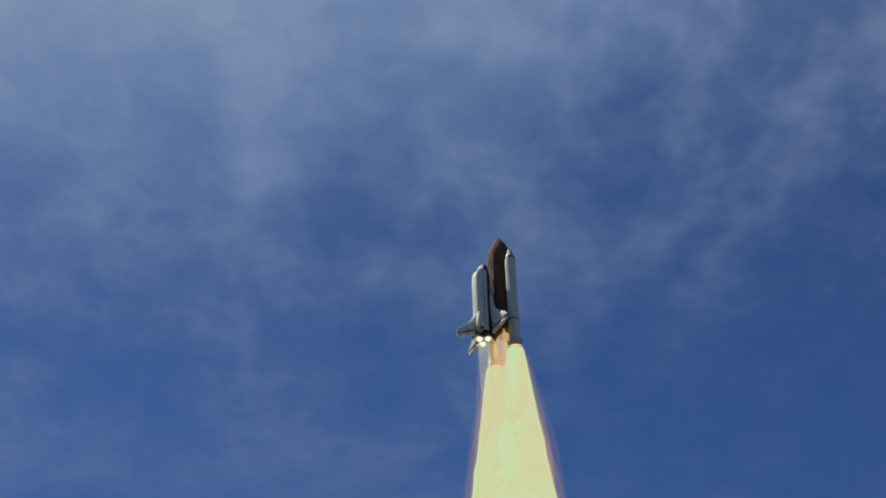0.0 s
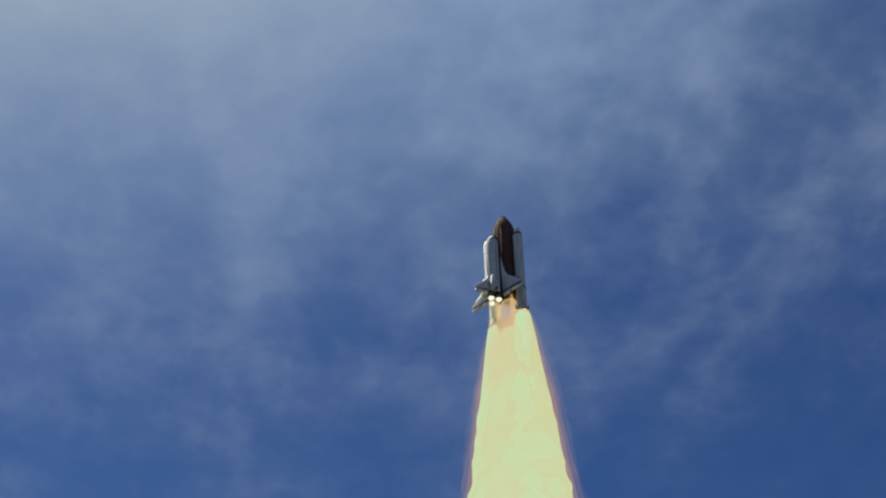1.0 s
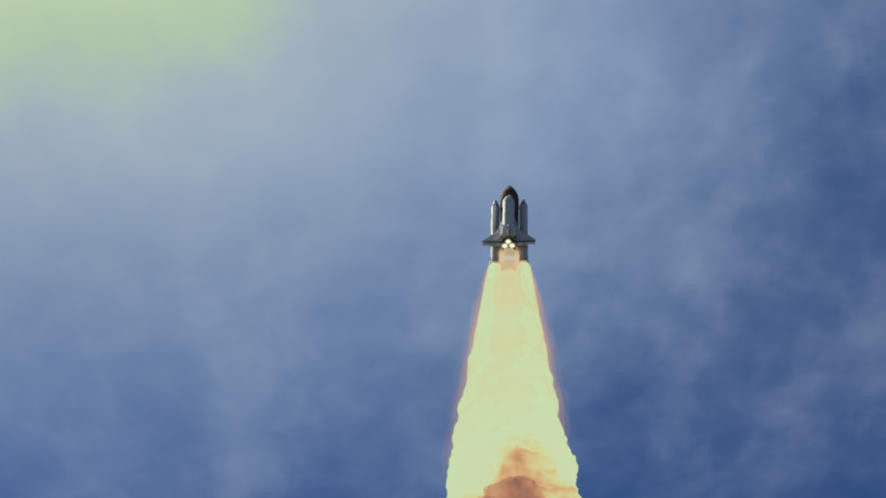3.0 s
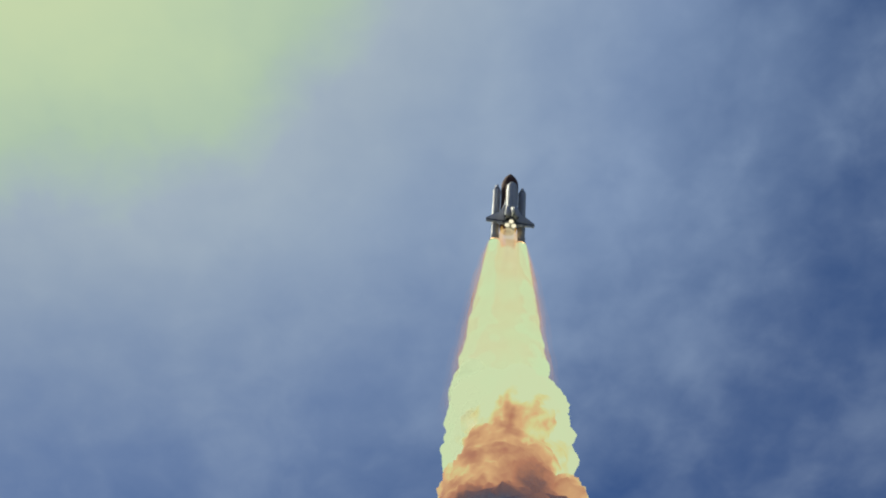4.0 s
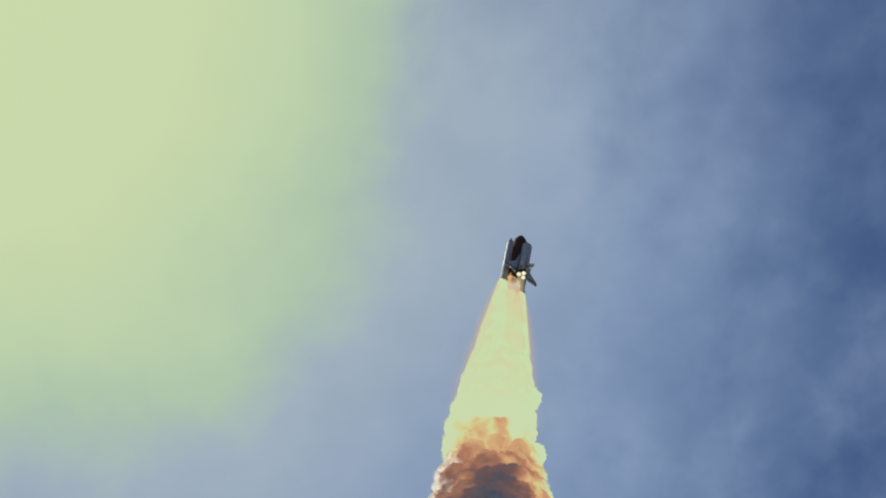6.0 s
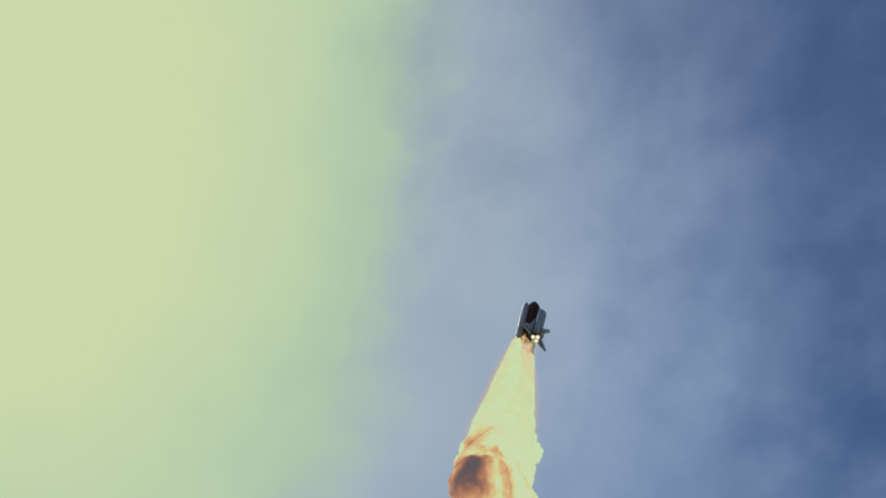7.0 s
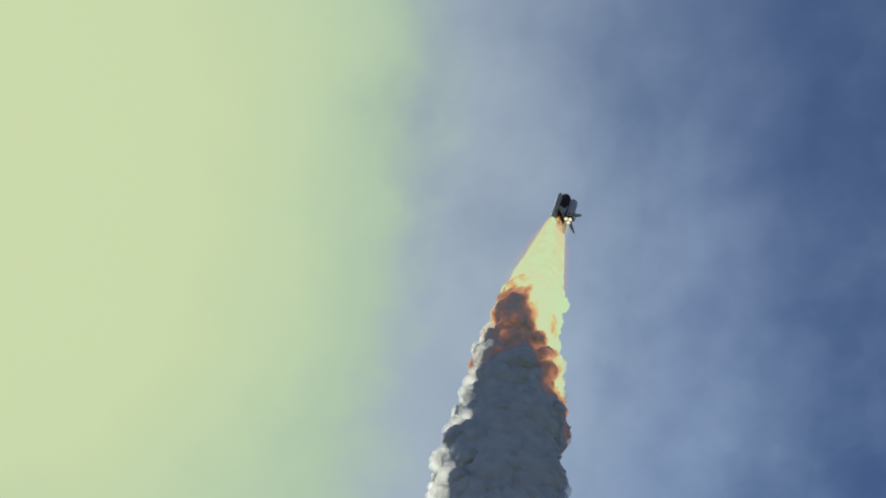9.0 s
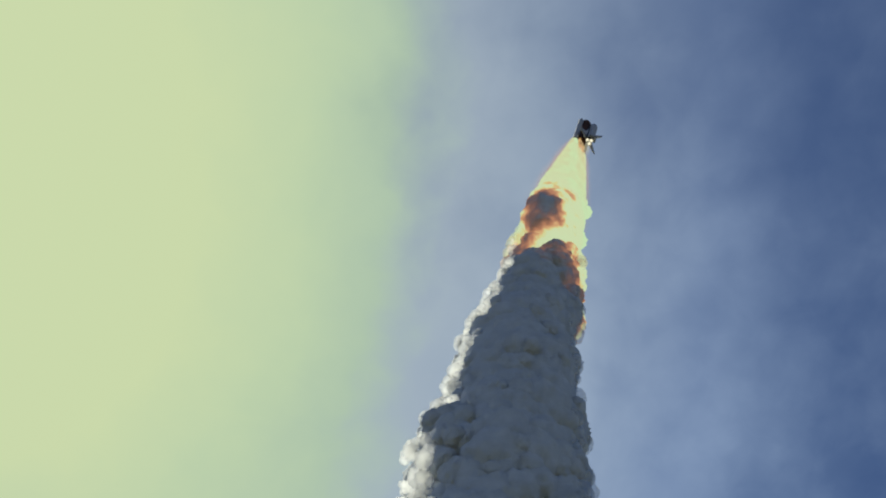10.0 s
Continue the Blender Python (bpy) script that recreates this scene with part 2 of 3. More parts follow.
def box(x0, x1, y0, y1, z0, z1, bevel=0.05):
    bm = bmesh.new()
    bmesh.ops.create_cube(bm, size=1)
    bmesh.ops.scale(bm, vec=(x1 - x0, y1 - y0, z1 - z0), verts=bm.verts)
    bmesh.ops.translate(bm, vec=((x0 + x1) / 2, (y0 + y1) / 2, (z0 + z1) / 2), verts=bm.verts)
    bmesh.ops.bevel(bm, geom=bm.edges[:], offset=bevel, segments=2, affect="EDGES")
    return bm


def rod(a, b, r, n=10):
    a, b = Vector(a), Vector(b)
    q = (b - a).to_track_quat("Z", "Y")
    rings = [[a + (b - a) * s + q @ Vector((r * math.cos(2 * math.pi * k / n), r * math.sin(2 * math.pi * k / n), 0))
              for k in range(n)] for s in (0, 1)]
    return loft(rings)


# ================= ground =================


def build_ground():
    bm = bmesh.new()
    rings = 10
    prev = None
    for k in range(rings + 1):
        r = 4800 * (k / rings) ** 2 + 1
        row = [bm.verts.new((r * math.cos(a * math.pi / 24), r * math.sin(a * math.pi / 24), 0.0)) for a in range(48)]
        if prev:
            for a in range(48):
                bm.faces.new((prev[a], row[a], row[(a + 1) % 48], prev[(a + 1) % 48]))
        else:
            bm.faces.new(row)
        prev = row
    g = part("ground", bm, MAT_SCRUB, None)
    tagged(g, "flat dull green-brown coastal scrub reaching the horizon", "ground", kind="structure")


build_ground()

# ================= the flight =================
# seconds, place of the stack's base, and its attitude
FLIGHT = [
    (0, 61.18, 574.06, 264.72, 6.97, 12.85, 119.47),
    (1, 68.03, 598.88, 334.75, 10.10, 9.71, 136.93),
    (2, 73.79, 625.50, 407.94, 11.93, 4.98, 154.52),
    (3, 80.38, 651.65, 489.33, 12.24, -0.95, 171.51),
    (4, 86.55, 680.15, 577.81, 10.84, -4.53, 182.75),
    (5, 93.71, 700.01, 669.41, 8.01, -8.68, 196.48),
    (6, 98.46, 708.57, 769.96, 2.20, -11.51, 212.74),
    (7, 108.30, 708.80, 866.03, -2.93, -11.95, 226.88),
    (8, 121.26, 714.45, 967.40, -4.91, -12.41, 232.87),
    (9, 139.72, 717.63, 1074.62, -5.22, -12.68, 235.28),
    (10, 161.90, 719.29, 1185.86, -4.90, -13.42, 236.71),
]


def flight(t):
    """The stack's pose at any time, also before the start and past the end."""
    rows = FLIGHT
    if t < 0:
        a, b = np.array(rows[0]), np.array(rows[1])
        v = a + (b - a) * t
        return pose(*v[1:4], *a[4:7])
    if t > 10:
        a, b = np.array(rows[9]), np.array(rows[10])
        v = b + (b - a) * (t - 10)
        return pose(*v[1:4], *b[4:7])
    i = min(int(t), 9)
    u = t - i
    p0, p1, p2, p3 = (np.array(rows[min(max(k, 0), 10)]) for k in (i - 1, i, i + 1, i + 2))
    if i == 0:
        p0 = 2 * p1 - p2
    if i == 9:
        p3 = 2 * p2 - p1
    v = 0.5 * (2 * p1 + (p2 - p0) * u + (2 * p0 - 5 * p1 + 4 * p2 - p3) * u * u + (3 * p1 - p0 - 3 * p2 + p3) * u ** 3)
    return pose(*v[1:7])


def plume(t):
    """The flame's pose: it trails a little aside of the stack's axis as the stack turns downrange."""
    m = flight(t)
    aside = 1.6 * math.exp(-((t - 5.9) / 1.2) ** 2)
    return Matrix.Translation(m.translation) @ Matrix.Rotation(radians(-aside), 4, "Y") @ m.to_3x3().to_4x4()


# ================= space shuttle =================
BOOSTER_X = 6.37


def build_tank(stack):
    prof = [(55.75, 0.02), (55.6, 0.2), (55.3, 0.4), (55.0, 0.68)]
    for k in range(1, 15):
        u = k / 14
        prof.append((55.0 - 9.6 * u, 0.62 + (4.2 - 0.62) * math.sin(u * math.pi / 2) ** 0.92))
    prof += [(45.2, 4.24), (44.9, 4.2), (44.4, 4.2), (39.6, 4.2), (39.1, 4.2), (38.9, 4.26), (38.6, 4.2), (38.1, 4.2), (30.0, 4.2), (20.0, 4.2), (13.0, 4.2), (12.4, 4.2), (12.2, 4.28), (11.9, 4.2)]
    for k in range(1, 8):
        u = k / 7 * math.pi / 2
        prof.append((11.9 - 2.7 * math.sin(u), 4.2 * math.cos(u) + 0.03))
    tank = part("external_tank", lathe(prof, n=56), MAT_FOAM, stack, "rust-orange foam-covered external fuel tank")
    part("nose_spike", lathe([(56.05, 0.04), (55.9, 0.16), (55.5, 0.42), (55.05, 0.76), (54.8, 0.95)], n=20), MAT_GREY, tank, "pale tip of the tank")
    for k in range(28):
        a = 2 * math.pi * k / 28
        x, y = 4.2 * math.cos(a), 4.2 * math.sin(a)
        part("stringer", rod((x, y, 39.3), (x, y, 44.7), 0.09, 6), MAT_FOAM, tank)
    part("feed_line", rod((2.0, 4.05, 13.0), (2.0, 4.05, 40.0), 0.26), MAT_FOAM, tank, "fuel feed line along the tank")
    part("cable_tray", box(-1.75, -1.45, 3.8, 4.2, 13.5, 45.0), MAT_FOAM, tank)
    for sx in (-1, 1):
        part("aft_strut", rod((sx * 2.4, 3.4, 11.9), (sx * 2.5, 6.3, 10.6), 0.2), MAT_GREY, tank)
        part("bipod_strut", rod((sx * 0.9, 4.0, 33.2), (0, 6.1, 34.2), 0.12), MAT_GREY, tank)
        for z in (12.2, 39.0):
            part("booster_strut", rod((sx * 4.0, 0, z), (sx * 4.7, 0, z), 0.25), MAT_GREY, tank)


def build_booster(stack, x):
    c = (x, 0)
    prof = [(45.4, 0.05), (45.2, 0.35), (44.7, 0.62), (44.0, 0.86), (40.2, 1.84)]
    prof += [(40.0, 1.9), (39.7, 1.86), (39.4, 1.855), (39.0, 1.855)]
    for z in (32.4, 24.4, 16.4, 8.6):
        prof += [(z + 0.9, 1.855), (z + 0.5, 1.855), (z + 0.2, 1.855), (z + 0.1, 1.92), (z - 0.1, 1.92), (z - 0.2, 1.855), (z - 0.5, 1.855), (z - 0.9, 1.855)]
    prof += [(4.0, 1.855), (3.6, 1.855), (3.2, 1.855)]
    b = part("solid_rocket_booster", lathe(prof, c, 36), MAT_BOOSTER, stack, "white solid rocket booster with burning nozzle")
    part("aft_skirt", lathe([(3.4, 1.87), (3.0, 1.95), (1.6, 2.25), (0.3, 2.6), (0.0, 2.64), (0.0, 2.2), (1.6, 1.8)], c, 36, False), MAT_SKIRT, b, "flared sooty aft skirt")
    part("nozzle", lathe([(2.0, 1.0), (1.2, 1.15), (0.4, 1.5), (-0.4, 1.85), (-0.4, 1.75), (0.4, 1.4), (2.0, 0.9)], c, 32, False), MAT_BLACK, b, "dark booster nozzle")
    part("nose_cap", lathe([(45.46, 0.04), (45.25, 0.38), (44.7, 0.66), (44.0, 0.9), (43.9, 0.87)], c, 28), MAT_WHITE, b)
    # a band marking that also paints in the nose cone's dark shaded side
    part("dark_band", lathe([(41.4, 1.56), (41.35, 1.62), (40.3, 1.88), (40.25, 1.84)], c, 36, False), MAT_BLACK, b, "black band and painted shade below the nose cone")
    part("attach_ring", lathe([(12.5, 1.87), (12.45, 2.02), (11.9, 2.02), (11.85, 1.87)], c, 36, False), MAT_GREY, b)
    for k in range(4):
        a = math.pi / 4 + k * math.pi / 2
        p = (x + 1.55 * math.cos(a), 1.55 * math.sin(a))
        part("separation_motor", lathe([(3.6 + 0.6, 0.12), (3.0, 0.3), (2.4, 0.3)], (p[0] * 1.0 + 0.75 * math.cos(a), p[1] + 0.75 * math.sin(a)), 10), MAT_GREY, b)
    part("systems_tunnel", box(x - 0.18, x + 0.18, 1.75, 2.0, 5.0, 39.0), MAT_BOOSTER, b)


def body_ring(z, w, yb, yt, n=36):
    """A fuselage section: flat belly towards the tank, round back."""
    cy = yb + (yt - yb) * 0.45
    pts = []
    for k in range(n):
        a = 2 * math.pi * k / n
        ca, sa = math.cos(a), math.sin(a)
        e = 2 / 2.5 if sa > 0 else 2 / 4.5
        h = (yt - cy) if sa > 0 else (cy - yb)
        pts.append((w * math.copysign(abs(ca) ** e, ca), cy + h * math.copysign(abs(sa) ** e, sa), z))
    return pts


def blade(stations, flip):
    """Skin over airfoil sections: (span, z leading, z trailing, level, thickness); flip sets which axis is the span."""
    rings = []
    for s, zl, zt, lev, th in stations:
        prof = [(0.0, 0.0), (0.05, 0.55), (0.2, 0.95), (0.4, 1.0), (0.7, 0.7), (1.0, 0.16), (1.0, -0.16), (0.7, -0.4), (0.4, -0.5), (0.2, -0.5), (0.05, -0.35)]
        if flip:
            prof = [(u, v if v > 0 else v * 1.6) for u, v in prof]
        ring = []
        for u, v in prof:
            z = zl + (zt - zl) * u
            ring.append((v * th / 2, s, z) if flip else (s, lev + v * th * 0.6, z))
        rings.append(ring)
    return loft(rings)


def build_orbiter(stack):
    st = [(39.5, 0.12, 6.95, 7.2), (39.2, 0.62, 6.6, 7.7), (38.6, 1.05, 6.35, 8.3), (37.6, 1.5, 6.15, 9.0), (36.4, 1.9, 6.02, 9.6),
          (35.2, 2.2, 5.95, 10.1), (34.6, 2.32, 5.92, 10.6), (33.8, 2.45, 5.9, 11.15), (32.6, 2.58, 5.9, 11.45), (31.0, 2.65, 5.9, 11.55),
          (24.0, 2.65, 5.88, 11.55), (16.0, 2.65, 5.86, 11.55), (10.5, 2.68, 5.86, 11.5), (8.6, 2.7, 5.95, 11.4), (7.3, 2.6, 6.05, 11.2)]
    orb = part("orbiter", loft([body_ring(*s) for s in st]), MAT_WHITE, stack, "white winged orbiter with black belly tiles")
    part("belly", loft([[(x * 1.015, min(y - 0.03, yb + (yt - yb) * (0.66 if z0 > 35 else 0.36)), z) for x, y, z in body_ring(z0, w, yb, yt)] for z0, w, yb, yt in st[1:]]), MAT_BLACK, orb, "black heat-tile belly")
    part("nose_cap", loft([[(x * 1.02, y, z + 0.05) for x, y, z in body_ring(*s)] for s in st[:3]]), MAT_GREY, orb, "grey carbon nose cap")
    # cockpit windows, a row of dark panes
    for a in (-50, -30, -10, 10, 30, 50):
        ra = radians(a)
        cx, cy = 1.95 * math.sin(ra), 8.2 + 2.2 * math.cos(ra)
        bm = box(-0.36, 0.36, -0.06, 0.06, -0.4, 0.4, 0.03)
        bmesh.ops.transform(bm, matrix=Matrix.Translation((cx, cy, 34.9)) @ Matrix.Rotation(-ra, 4, "Z") @ Matrix.Rotation(radians(28), 4, "X"), verts=bm.verts)
        part("cockpit_window", bm, MAT_GLASS, orb)
    part("windshield_band", loft([[(x * 1.012, max(y * 1.002, 7.6 + 0.55 * (11.0 - 7.6)), z) for x, y, z in body_ring(*r)]
                                  for r in ((35.6, 2.1, 5.97, 9.95), (35.2, 2.2, 5.95, 10.1), (34.6, 2.32, 5.92, 10.6), (34.1, 2.4, 5.91, 10.95))]), MAT_BLACK, orb, "black tiles round the windshield")
    # payload bay door seams and hinge lines
    part("door_seam", box(-0.06, 0.06, 11.5, 11.58, 13.0, 31.0, 0.01), MAT_GREY, orb)
    for sx in (-1, 1):
        part("door_hinge", box(sx * 2.6 - 0.08, sx * 2.6 + 0.08, 9.2, 9.4, 13.0, 31.0, 0.02), MAT_GREY, orb)
    for z in (13.0, 17.5, 22.0, 26.5, 31.0):
        part("door_joint", loft([[(x * 1.006, y if y < 9 else y + 0.015, z + dz) for x, y, z in body_ring(z, 2.65, 5.9, 11.55)] for dz in (-0.05, 0.05)], False), MAT_GREY, orb)
    for sx in (-1, 1):
        wing = part("wing", blade([(sx * 2.3, 27.5, 8.0, 6.15, 1.5), (sx * 3.0, 23.4, 8.0, 6.15, 1.35), (sx * 4.2, 18.4, 8.0, 6.2, 1.2), (sx * 5.6, 15.6, 8.05, 6.25, 1.05),
                                   (sx * 8.5, 12.7, 8.1, 6.35, 0.75), (sx * 11.0, 10.2, 8.2, 6.45, 0.5), (sx * 11.75, 9.4, 8.2, 6.5, 0.4), (sx * 11.92, 8.9, 8.25, 6.5, 0.25)], False), MAT_WHITE, orb, "white delta wing")
        part("leading_edge", blade([(sx * 4.15, 18.6, 17.4, 6.2, 0.5), (sx * 5.6, 15.8, 14.9, 6.25, 0.45), (sx * 8.5, 12.9, 12.1, 6.35, 0.36), (sx * 11.7, 9.6, 9.0, 6.5, 0.28)], False), MAT_BLACK, wing, "dark carbon leading edge")
        part("wing_belly", blade([(sx * 2.4, 27.2, 8.0, 5.78, 1.0), (sx * 4.2, 18.3, 8.0, 5.85, 0.8), (sx * 5.6, 15.5, 8.05, 5.95, 0.7), (sx * 8.5, 12.6, 8.1, 6.12, 0.5), (sx * 11.8, 9.3, 8.2, 6.36, 0.25)], False), MAT_BLACK, wing, "black tiled underside")
        for a, b in ((2.9, 6.6), (6.8, 11.7)):
            flap = part("elevon", blade([(sx * a, 7.95, 6.0 + 0.05 * a, 6.2 + 0.02 * a, 1.25 - 0.05 * a), (sx * b, 8.1, 6.0 + 0.05 * b, 6.2 + 0.02 * b, 1.25 - 0.05 * b)], False), MAT_WHITE, wing, "pale elevon flap")
        part("hinge_gap", blade([(sx * 2.9, 8.3, 7.65, 6.25, 1.35), (sx * 11.7, 8.5, 7.95, 6.5, 0.74)], False), MAT_BLACK, wing)
        pod = part("engine_pod", loft([[(sx * 2.05 + r * math.cos(t) * 0.95, 11.0 + r * math.sin(t) * 0.95, z) for t in (2 * math.pi * k / 20 for k in range(20))]
                                       for z, r in ((14.8, 0.1), (14.2, 0.55), (13.0, 1.0), (11.2, 1.35), (9.0, 1.45), (7.4, 1.35), (6.7, 1.1))]), MAT_WHITE, orb, "rounded white manoeuvring engine pod")
        part("pod_nozzle", lathe([(6.9, 0.25), (6.5, 0.32), (6.0, 0.5), (5.6, 0.6), (5.6, 0.54), (6.4, 0.26)], (sx * 2.3, 11.2), 18, False), MAT_METAL, pod)
        part("thruster_block", box(sx * 3.05 - 0.3, sx * 3.05 + 0.3, 10.3, 11.4, 6.5, 7.6, 0.08), MAT_BLACK, pod)
    tail = part("tail_fin", blade([(11.2, 15.4, 7.5, 0, 1.4), (12.6, 12.2, 6.8, 0, 1.1), (15.5, 8.7, 5.2, 0, 0.9), (18.7, 5.2, 3.3, 0, 0.6), (19.4, 4.2, 3.0, 0, 0.35)], True), MAT_WHITE, orb, "white swept tail fin")
    for a, b in ((12.2, 15.2), (15.4, 19.1)):
        part("rudder", blade([(a, 7.4 - 0.55 * (a - 11.2), 5.8 - 0.6 * (a - 11.2), 0, 1.1), (b, 7.4 - 0.55 * (b - 11.2), 5.8 - 0.6 * (b - 11.2), 0, 0.7)], True), MAT_WHITE, tail, "white rudder with dark edge")
    part("rudder_gap", blade([(12.0, 7.15, 6.85, 0, 1.3), (19.1, 3.25, 2.95, 0, 0.8)], True), MAT_BLACK, tail)
    part("aft_bulkhead", loft([[(x * 0.97, 8.6 + (y - 8.6) * 0.97, z) for x, y, z in body_ring(z0, 2.6, 6.05, 11.2)] for z0 in (7.35, 6.95)]), MAT_BLACK, orb, "dark heat-tiled base plate")
    part("body_flap", blade([(-2.9, 7.6, 5.3, 6.2, 0.45), (0, 7.6, 5.2, 6.2, 0.45), (2.9, 7.6, 5.3, 6.2, 0.45)], False), MAT_BLACK, orb, "black body flap")
    for x, y in ((0, 10.1), (1.6, 7.7), (-1.6, 7.7)):
        e = part("main_engine", lathe([(7.2, 0.5), (6.7, 0.55), (6.2, 0.75), (5.5, 0.98), (4.7, 1.25), (4.3, 1.34), (4.3, 1.22), (4.7, 1.13), (5.5, 0.92), (6.3, 0.5), (6.5, 0.2)], (x, y), 32, False), MAT_METAL, orb, "bell-shaped main engine nozzle")
        part("shock_glow", lathe([(5.6, 0.05), (5.3, 0.7), (4.8, 1.0), (4.25, 1.1), (3.8, 0.8), (3.3, 0.3), (3.1, 0.05)], (x, y), 20), MAT_SHOCK, e, "bright exhaust inside the bell")
        for z in (5.3, 6.0):
            part("stiffener", lathe([(z + 0.08, 0.94 + (5.5 - z) * 0.2), (z, 1.12 + (5.5 - z) * 0.2), (z - 0.08, 0.94 + (5.5 - z) * 0.2)], (x, y), 28, False), MAT_METAL, e)
    return orb


MAT_SHOCK = fire_material("engine_fire", (0.9, 0.84, 0.6), 1.2)
# strong glow of the rings added under the boosters
MAT_FILL_RING = fire_material("tail_fill_glow", (1.0, 0.52, 0.22), 16.0)


def build_shuttle():
    stack = tagged(new("space_shuttle"), "white space shuttle climbing with orange tank and two boosters", "space shuttle")
    build_tank(stack)
    for x in (BOOSTER_X, -BOOSTER_X):
        build_booster(stack, x)
    build_orbiter(stack)
    return stack


shuttle = build_shuttle()

# ================= exhaust flame =================


def lobe_radius(d):
    """Half-width of one booster's flame, d metres behind its nozzle."""
    return float(np.interp(d, [0, 0.95, 1.15, 2.5, 5, 12, 25, 40, 85, 117, 150, 165], [1.7, 1.8, 2.85, 3.0, 3.4, 4.3, 5.8, 7.8, 13.3, 17.0, 18.5, 10.0]))


def flame_lobe(x, reach, grow=1.0, rough=1.0, seed=0.0, n=72, steps=130):
    rings = []
    for k in range(steps + 1):
        d = reach * (k / steps) ** 1.25
        r0 = lobe_radius(d) * (1 + (grow - 1) * min(1, d / 18 + 0.25))
        cx = x * (1 - 0.12 * min(1, d / 100))
        row = []
        for a in range(n):
            t = 2 * math.pi * a / n
            q = Vector((cx + r0 * math.cos(t), r0 * math.sin(t), -d)) * 0.075 + Vector((seed, seed, 0))
            w = rough * min(1.0, max(0.0, (d - 15) / 70))
            b = 0.5 - noise.voronoi(q * 1.3)[0][0]
            f = noise.fractal(q * 3.2, 0.8, 2.0, 4)
            r = r0 * (1 + w * (0.20 * b + 0.05 * f))
            row.append((cx + r * math.cos(t), r * math.sin(t), 0.3 - d))
        rings.append(row)
    return loft(rings)


def sheath(grow, reach, seed):
    """A thin skin round both flames together, for their orange halo."""
    rings = []
    for k in range(41):
        d = reach * (k / 40) ** 1.3
        r = lobe_radius(d) + grow * min(1.0, 0.25 + d / 40)
        row = []
        for a in range(56):
            t = 2 * math.pi * a / 56
            w = 1 + 0.06 * noise.fractal(Vector((math.cos(t) * 2, math.sin(t) * 2, d * 0.05 + seed)), 0.8, 2, 3)
            row.append(((r + BOOSTER_X * 0.92) * math.cos(t) * w, r * math.sin(t) * w, 1.0 - d))
        rings.append(row)
    return loft(rings, False)


def build_exhaust():
    ex = tagged(new("exhaust_flame"), "blinding pale yellow flame of two rocket boosters", "flame")
    mat = smoke_material(ex)
    for x in (BOOSTER_X, -BOOSTER_X):
        part("flame", flame_lobe(x, 165, seed=x), mat, ex, "blinding pale flame column")
    # nested clear shells paint a soft orange halo round the flames
    for k, (g, much) in enumerate(((0.8, 0.22), (1.8, 0.14), (3.0, 0.08), (4.4, 0.035))):
        part("halo_shell", sheath(g, 125, k * 5.0), veil_material("halo_glow", (0.80, 0.44, 0.20), much, 140), ex, "thin orange halo shell round the flames")
    # a hidden glowing ring added at each nozzle to light the stack's tail
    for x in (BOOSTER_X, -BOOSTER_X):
        part("fill_ring", lathe([(-0.645, 1.9), (-0.71, 2.25)], (x, 0), 40, False), MAT_FILL_RING, ex, "hidden glowing ring added to light the tail")
    # hot gas drawn up between the nozzles under the tank
    part("base_fire", loft([[(r * 1.3 * math.cos(t), 0.3 + r * 0.75 * math.sin(t), z) for t in (2 * math.pi * k / 32 for k in range(32))]
                            for z, r in ((9.6, 0.5), (9.2, 2.2), (8.0, 3.0), (6.0, 3.4), (2.0, 3.7), (-4.0, 3.6), (-8.0, 3.0), (-13.0, 2.0))], False),
         veil_material("base_fire", (0.9, 0.66, 0.34), 0.42, 12), ex, "pale orange fire under the tank")
    # orange fire licking up beside the nozzles
    for x in (3.4, -3.4):
        part("fire_wisp", loft([[(x + r * math.cos(t), 1.2 + 0.1 * z + r * 1.2 * math.sin(t), z) for t in (2 * math.pi * k / 20 for k in range(20))]
                                for z, r in ((10.0, 0.15), (8.5, 0.6), (6.0, 0.95), (2.0, 1.1), (-3.0, 0.8), (-5.0, 0.3))]),
             veil_material("fire_wisp", (1.1, 0.66, 0.2), 0.25, 6), ex, "orange fire beside the nozzles")
    # where both flames run together behind the tank
    part("flame_heart", loft([[(r * 1.35 * math.cos(t), 0.2 + r * math.sin(t), z) for t in (2 * math.pi * k / 40 for k in range(40))]
                              for z, r in ((-4.0, 0.4), (-4.3, 1.5), (-5.2, 2.4), (-7.5, 3.2), (-12.0, 3.9), (-25.0, 5.2), (-45.0, 7.0), (-70.0, 8.0))]), mat, ex, "pale heart between the two flames")
    # clear exhaust of the main engines
    part("engine_exhaust", lathe([(4.2, 2.2), (0, 2.3), (-12, 2.9), (-30, 3.8), (-60, 5.0)], (0, 8.5), 24, False), veil_material("steam_glow", (0.72, 0.5, 0.42), 0.06, 62), ex, "faint pink engine exhaust")
    part("engine_flame", lathe([(4.4, 1.9), (2.0, 2.0), (-6, 2.1), (-16, 1.9), (-28, 1.2)], (0, 8.2), 24, False), veil_material("engine_glow", (0.68, 0.69, 0.42), 0.26, 24), ex, "pale glowing engine exhaust")
    return ex, mat, smoke_material(ex, True)


exhaust, MAT_SMOKE, MAT_THIN = build_exhaust()

# ================= smoke trail =================


